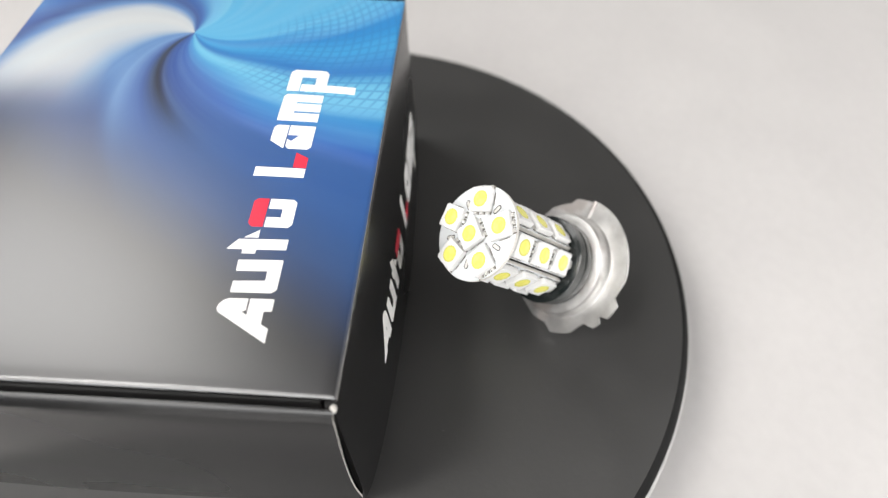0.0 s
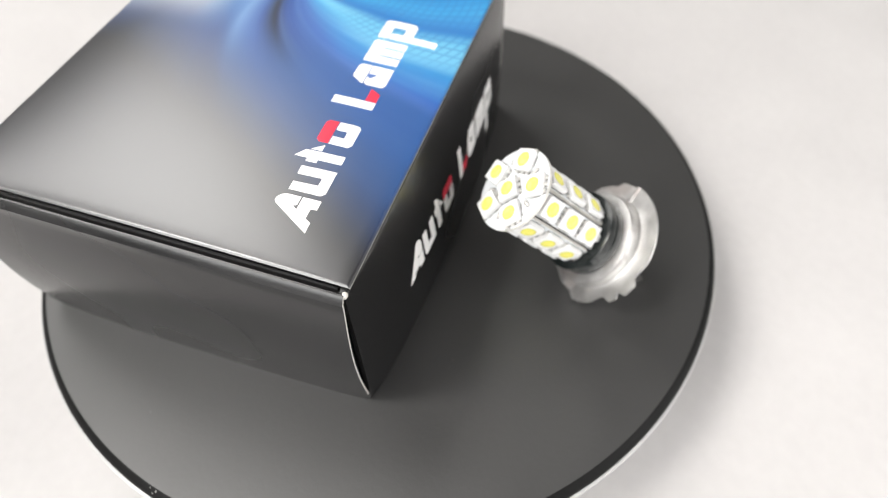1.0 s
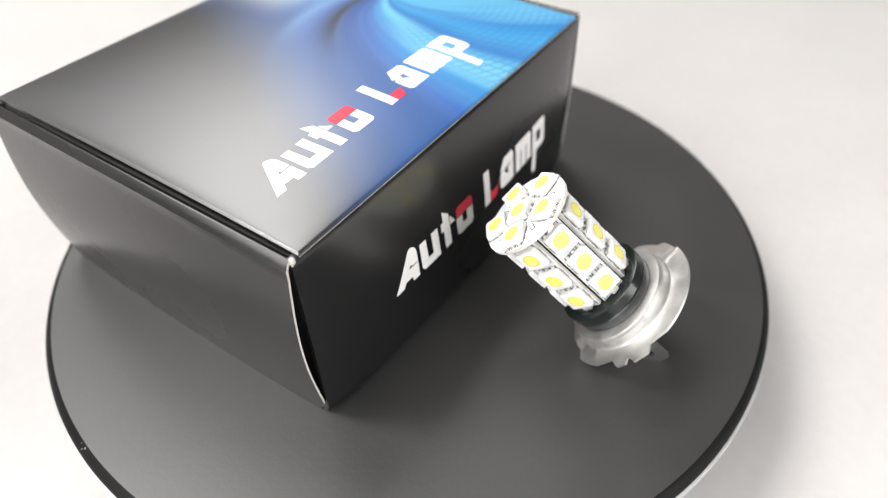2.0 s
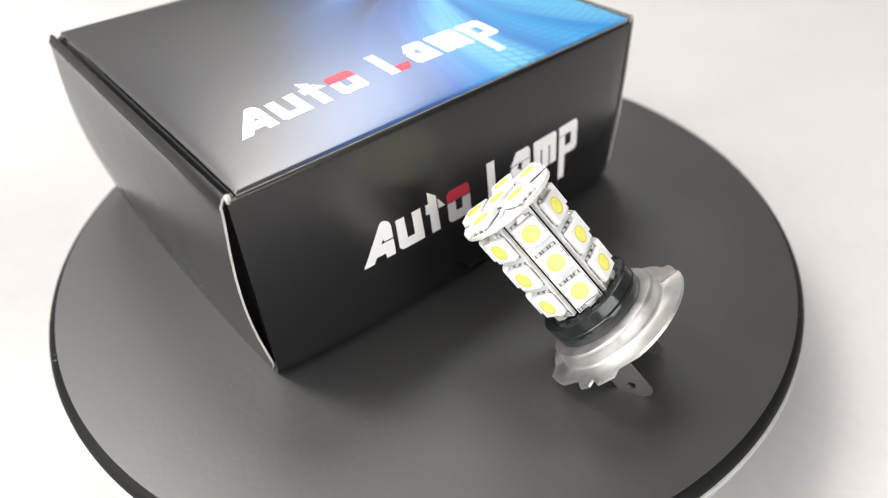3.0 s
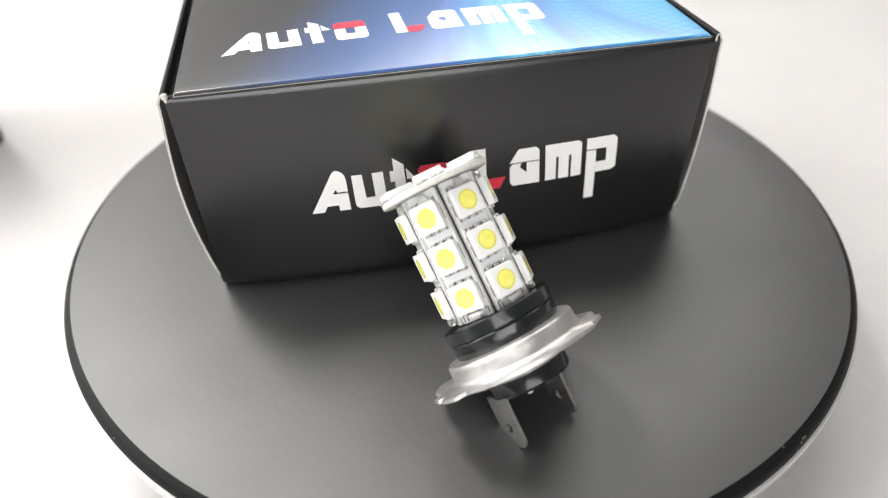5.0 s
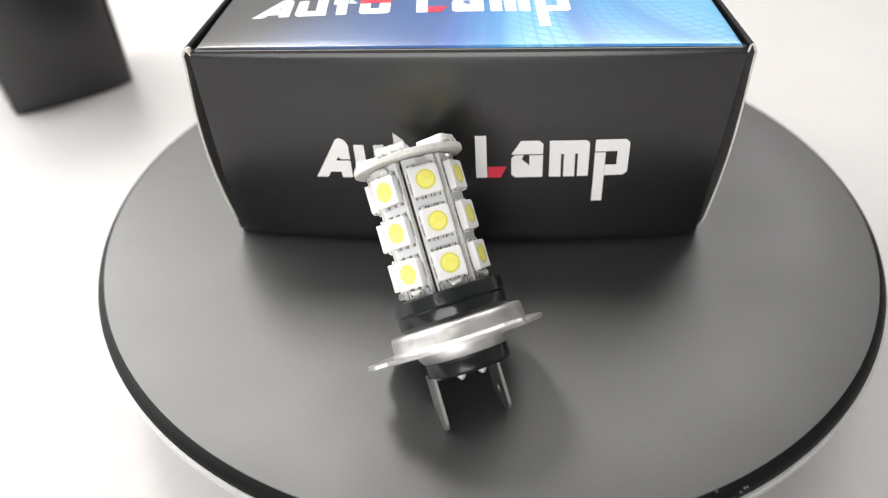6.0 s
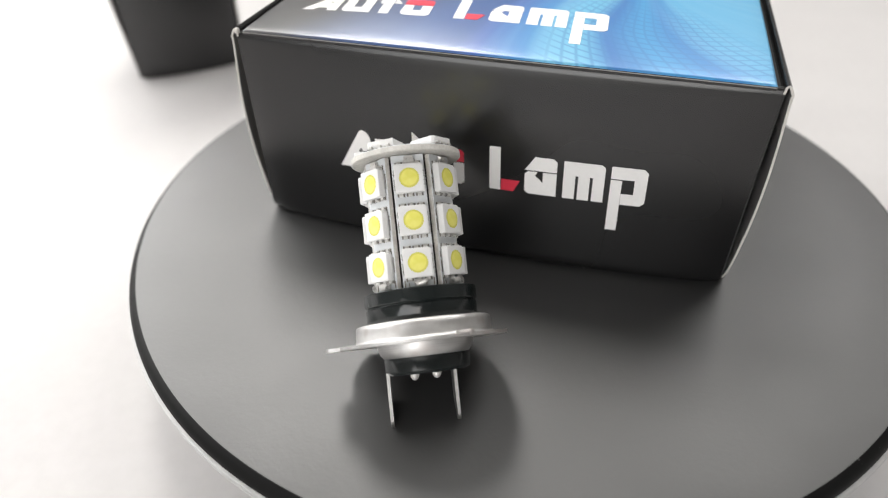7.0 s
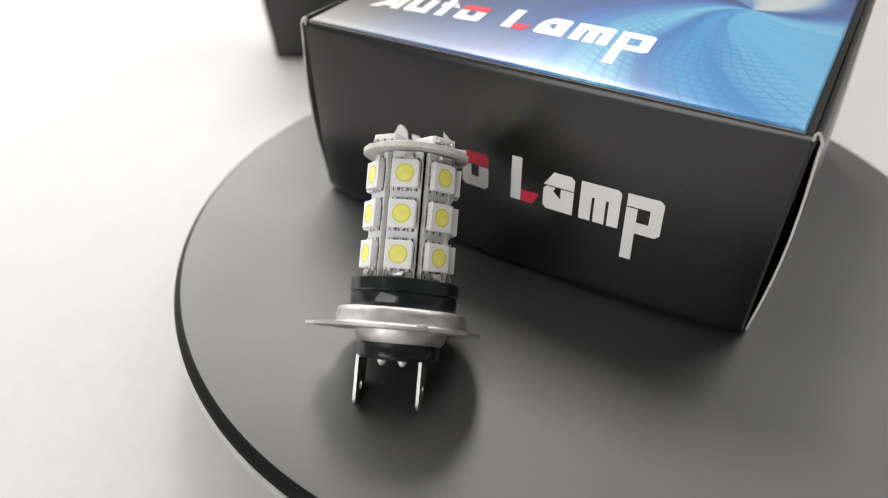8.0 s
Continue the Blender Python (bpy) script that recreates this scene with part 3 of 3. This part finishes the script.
def bulb():
    u = Vector((-0.2910, 0.6356, 0.7151)).normalized()
    side = Vector((0.9453, 0.0758, 0.3173))
    side = (side - side.dot(u) * u).normalized()
    turn = Matrix((side, u.cross(side), u)).transposed().to_4x4()
    place = Matrix.Translation((0.05159, -0.03034, 0.02675)) @ turn @ Matrix.Scale(1.0777, 4)
    b = thing("led_bulb", place, "white LED car bulb leaning on its metal blades and flange", "light bulb")
    led, dot = led_mesh(), simple_mesh("phosphor", lathe([(0, 0.06), (1.2, 0.05), (1.74, 0.0), (1.80, -0.1)], 32), PHOSPHOR)
    lead = simple_mesh("lead", block(-0.00036, 0.00036, -0.0004, 0.00050, 0.0, 0.0006, 0.00012, 1), TIN)

    def bars(rows):
        """Thin flat marks in one mesh: x and y from and to, in millimetres."""
        marks = bmesh.new()
        for x0, x1, y0, y1 in rows:
            bar = block(x0 / 1000, x1 / 1000, y0 / 1000, y1 / 1000, 0.0, 0.00010)
            piece = bpy.data.meshes.new("bar")
            bar.to_mesh(piece)
            bar.free()
            marks.from_mesh(piece)
            bpy.data.meshes.remove(piece)
        return marks

    # dark bars between the leads; slit shade beside the body drawn as bars
    gap_rows = [(x + dx - 0.13, x + dx + 0.13, y * 2.45 - 0.6, y * 2.45 + 0.6) for x in (-1.6, 0.0, 1.6) for dx in (-0.52, 0.52) for y in (-1, 1)]
    gap_rows += [(-2.68, -2.54, -1.9, 0.1), (-2.66, -2.54, 0.6, 1.7), (2.54, 2.67, -1.2, 1.5)]
    gap_marks = simple_mesh("dark_marks", bars(gap_rows), MARK_BROWN)
    foot_marks = simple_mesh("dark_marks", bars([(-2.62, -2.40, -0.7, 0.6), (2.38, 2.62, -0.5, 0.7), (-1.9, -1.72, -0.6, 0.1)]), MARK_BROWN)

    def oval_plate(a, b):
        return slab([((a - b) * (1 if math.cos(t) > 0 else -1) + b * math.cos(t), b * math.sin(t)) for t in (math.pi * (i + 0.5) / 10 for i in range(20))], 0.00004)

    oval, filling = simple_mesh("slot", oval_plate(0.0011, 0.00052), DARK_GAP), simple_mesh("slot_fill", oval_plate(0.00092, 0.00034), PCB_EDGE)
    lump = simple_mesh("solder_blob", solder_pad(), TIN)

    def add_led(parent, m):
        e = shared("led", led, parent, m)
        shared("phosphor", dot, e, pose(0, 0, 0.0015))
        shared("dark_marks", gap_marks, e, pose(0, 0, 0))
        for x in (-1.6, 0.0, 1.6):
            for y in (-1, 1):
                shared("lead", lead, e, pose(x / 1000, y * 0.00255, 0, 0, 0, 0 if y > 0 else 180))

    r = 7.25
    part("core", lathe([(0, -11.4), (6.1, -11.4), (6.1, 11.4), (0, 11.4)], 14), DARK_GAP, b, "dark metal core")
    for k in range(7):
        a = -90 - 180 / 7 + k * 360 / 7
        face = pose(0, 0, 0, 0, 0, a) @ Matrix(((0, 0, 1, 0), (1, 0, 0, 0), (0, 1, 0, 0), (0, 0, 0, 1)))
        bm = block(-0.00284, 0.00284, -0.0116, 0.0116, 0.0, 0.0010, 0.00008, 1)
        bmesh.ops.recalc_face_normals(bm, faces=bm.faces[:])
        for f in bm.faces:
            f.material_index = 0 if f.normal.z > 0.7 else 1
        board = part("circuit_board", bm, (PCB_WHITE, PCB_EDGE), b, "narrow white circuit board")
        board.matrix_local = face @ pose(0, 0, (r - 1.0) / 1000)
        for s in (-7.3, 0.0, 7.3):
            add_led(b, face @ pose(0, s / 1000, r / 1000))
        shared("solder_blob", lump, b, face @ pose(0.0002, -0.0107, r / 1000, 0, 0, 180) @ Matrix.Diagonal((1.1, 0.75, 1.5, 1)))
        shared("dark_marks", foot_marks, b, face @ pose(0, -0.0107, r / 1000))
        shared("solder_blob", lump, b, face @ pose(0.0003, 0.0104, r / 1000))
    # round board with six more on top
    bm = lathe([(0, 11.75), (9.85, 11.75), (10.05, 11.9), (10.05, 12.7), (9.85, 12.85), (0, 12.85)], 72)
    bmesh.ops.recalc_face_normals(bm, faces=bm.faces[:])
    for f in bm.faces:
        f.material_index = 0 if f.normal.z > 0.7 else 1
    part("top_board", bm, (PCB_WHITE, PCB_EDGE), b, "round white circuit board with a rough edge")
    add_led(b, pose(-0.0004, 0.0006, 0.01285, 0, 0, 20))
    for k in range(5):
        a = -95 + 72 * k
        add_led(b, pose(0.0068 * math.cos(radians(a)), 0.0068 * math.sin(radians(a)), 0.01285, 0, 0, a - 90 + 8))
        a += 36
        slot = shared("slot", oval, b, pose(0.0066 * math.cos(radians(a)), 0.0066 * math.sin(radians(a)), 0.01285, 0, 0, a))
        shared("slot_fill", filling, slot, pose(0, 0, 0.00003))
    # the foot sits a little askew on the stem
    bend = pose(0, 0, -0.0116) @ Matrix.Rotation(radians(4.2), 4, Vector((math.sin(radians(-62)), -math.cos(radians(-62)), 0))) @ pose(0, 0, 0.0116)

    def foot(name, shape, material, label=""):
        ob = part(name, shape, material, b, label)
        ob.matrix_local = bend
        return ob

    foot("collar", lathe([(0, -11.8), (6.8, -11.9), (9.9, -12.05), (10.15, -12.2), (10.15, -14.25), (9.95, -14.4), (9.8, -14.55), (9.85, -14.7), (10.0, -14.85), (9.95, -16.9), (9.6, -17.4), (0, -17.4)], 96), BLACK_PLASTIC, "shiny black plastic collar")
    foot("steel_ring", lathe([(0, -17.2), (9.9, -17.25), (11.3, -17.35), (11.85, -17.5), (12.1, -17.85), (12.15, -18.5), (12.2, -20.0), (12.35, -20.4), (12.7, -20.7), (0, -20.75)], 96), STEEL, "brushed steel locating ring")
    # flange: round plate with flat cuts, two tabs and a radial crease
    R0 = 16.6
    outline = []

    def arc(a0, a1, rad, n):
        for i in range(n + 1):
            a = radians(a0 + (a1 - a0) * i / n)
            outline.append((rad * math.cos(a) / 1000, rad * math.sin(a) / 1000))

    arc(-116, -42, R0 + 0.2, 24)
    arc(-36, -20, 16.2, 6)
    arc(-15, 6, 15.1, 8)
    arc(30, 150, 14.6, 30)
    arc(158, 178, R0 - 0.3, 6)
    arc(190, 193, 15.2, 1)
    arc(199, 206, 17.2, 3)
    arc(208, 209, 15.9, 1)
    arc(213, 225, 17.6, 4)
    arc(229, 230, 15.9, 1)
    plate = foot("flange", slab(outline, 0.0006), STEEL, "thin steel flange with tabs")
    plate.matrix_local = bend @ pose(0, 0, -0.0212)
    fold = part("crease", block(0.0122, 0.0168, -0.0005, 0.0005, 0, 0.0011, 0.0003, 2), STEEL, b)
    fold.matrix_local = bend @ pose(0, 0, -0.0212, 0, 0, -39)
    foot("steel_cup", lathe([(0, -20.9), (8.6, -21.0), (8.5, -21.9), (8.2, -22.8), (7.6, -23.5), (0, -23.6)], 72), STEEL, "small steel cup under the flange")
    foot("plug_body", lathe([(0, -23.2), (7.5, -23.3), (7.65, -23.6), (7.6, -25.9), (7.2, -26.4), (0, -26.4)], 72), BLACK_PLASTIC, "black plastic plug body")
    for y, q in ((-0.6, -4.4), (2.9, -2.8)):
        blob = part("solder_blob", lathe([(0, -27.4), (0.4, -27.25), (0.75, -26.8), (0.85, -26.3), (0, -26.2)], 20), TIN, b, "blob of solder")
        blob.matrix_local = pose(y / 1000, q / 1000, 0)
    # contact blades: flat strips with a hole and a rounded tip
    w, l = 3.2, 9.4
    spin = pose(0, 0, 0, 0, 0, -64)
    for t in (-5.87, 5.87):
        bm = bmesh.new()
        tip = [(-w, 0), (-w, -l + 1.3), (-w + 0.35, -l + 0.5), (-w + 1.1, -l), (w - 1.1, -l), (w - 0.35, -l + 0.5), (w, -l + 1.3), (w, 0)]
        hole = [(0.9 * math.cos(radians(30 * i)), -l * 0.62 + 0.9 * math.sin(radians(30 * i))) for i in range(12)]
        rings = []
        for z in (-0.29, 0.29):
            o = [bm.verts.new((x / 1000, y / 1000, z / 1000)) for x, y in tip]
            h = [bm.verts.new((x / 1000, y / 1000, z / 1000)) for x, y in hole]
            edges = [bm.edges.new((q[i], q[(i + 1) % len(q)])) for q in (o, h) for i in range(len(q))]
            bmesh.ops.triangle_fill(bm, edges=edges, use_beauty=True)
            rings.append((o, h))
        for q in (0, 1):
            a, c = rings[0][q], rings[1][q]
            for i in range(len(a)):
                j = (i + 1) % len(a)
                bm.faces.new((a[i], a[j], c[j], c[i]))
        blade = part("contact_blade", bm, BLADE, b, "flat tinned contact blade with a hole")
        blade.matrix_local = pose(-0.0011, -0.00064, -0.00014) @ spin @ pose(0, t / 1000, -0.0256, 90, 0, 0)


bulb()
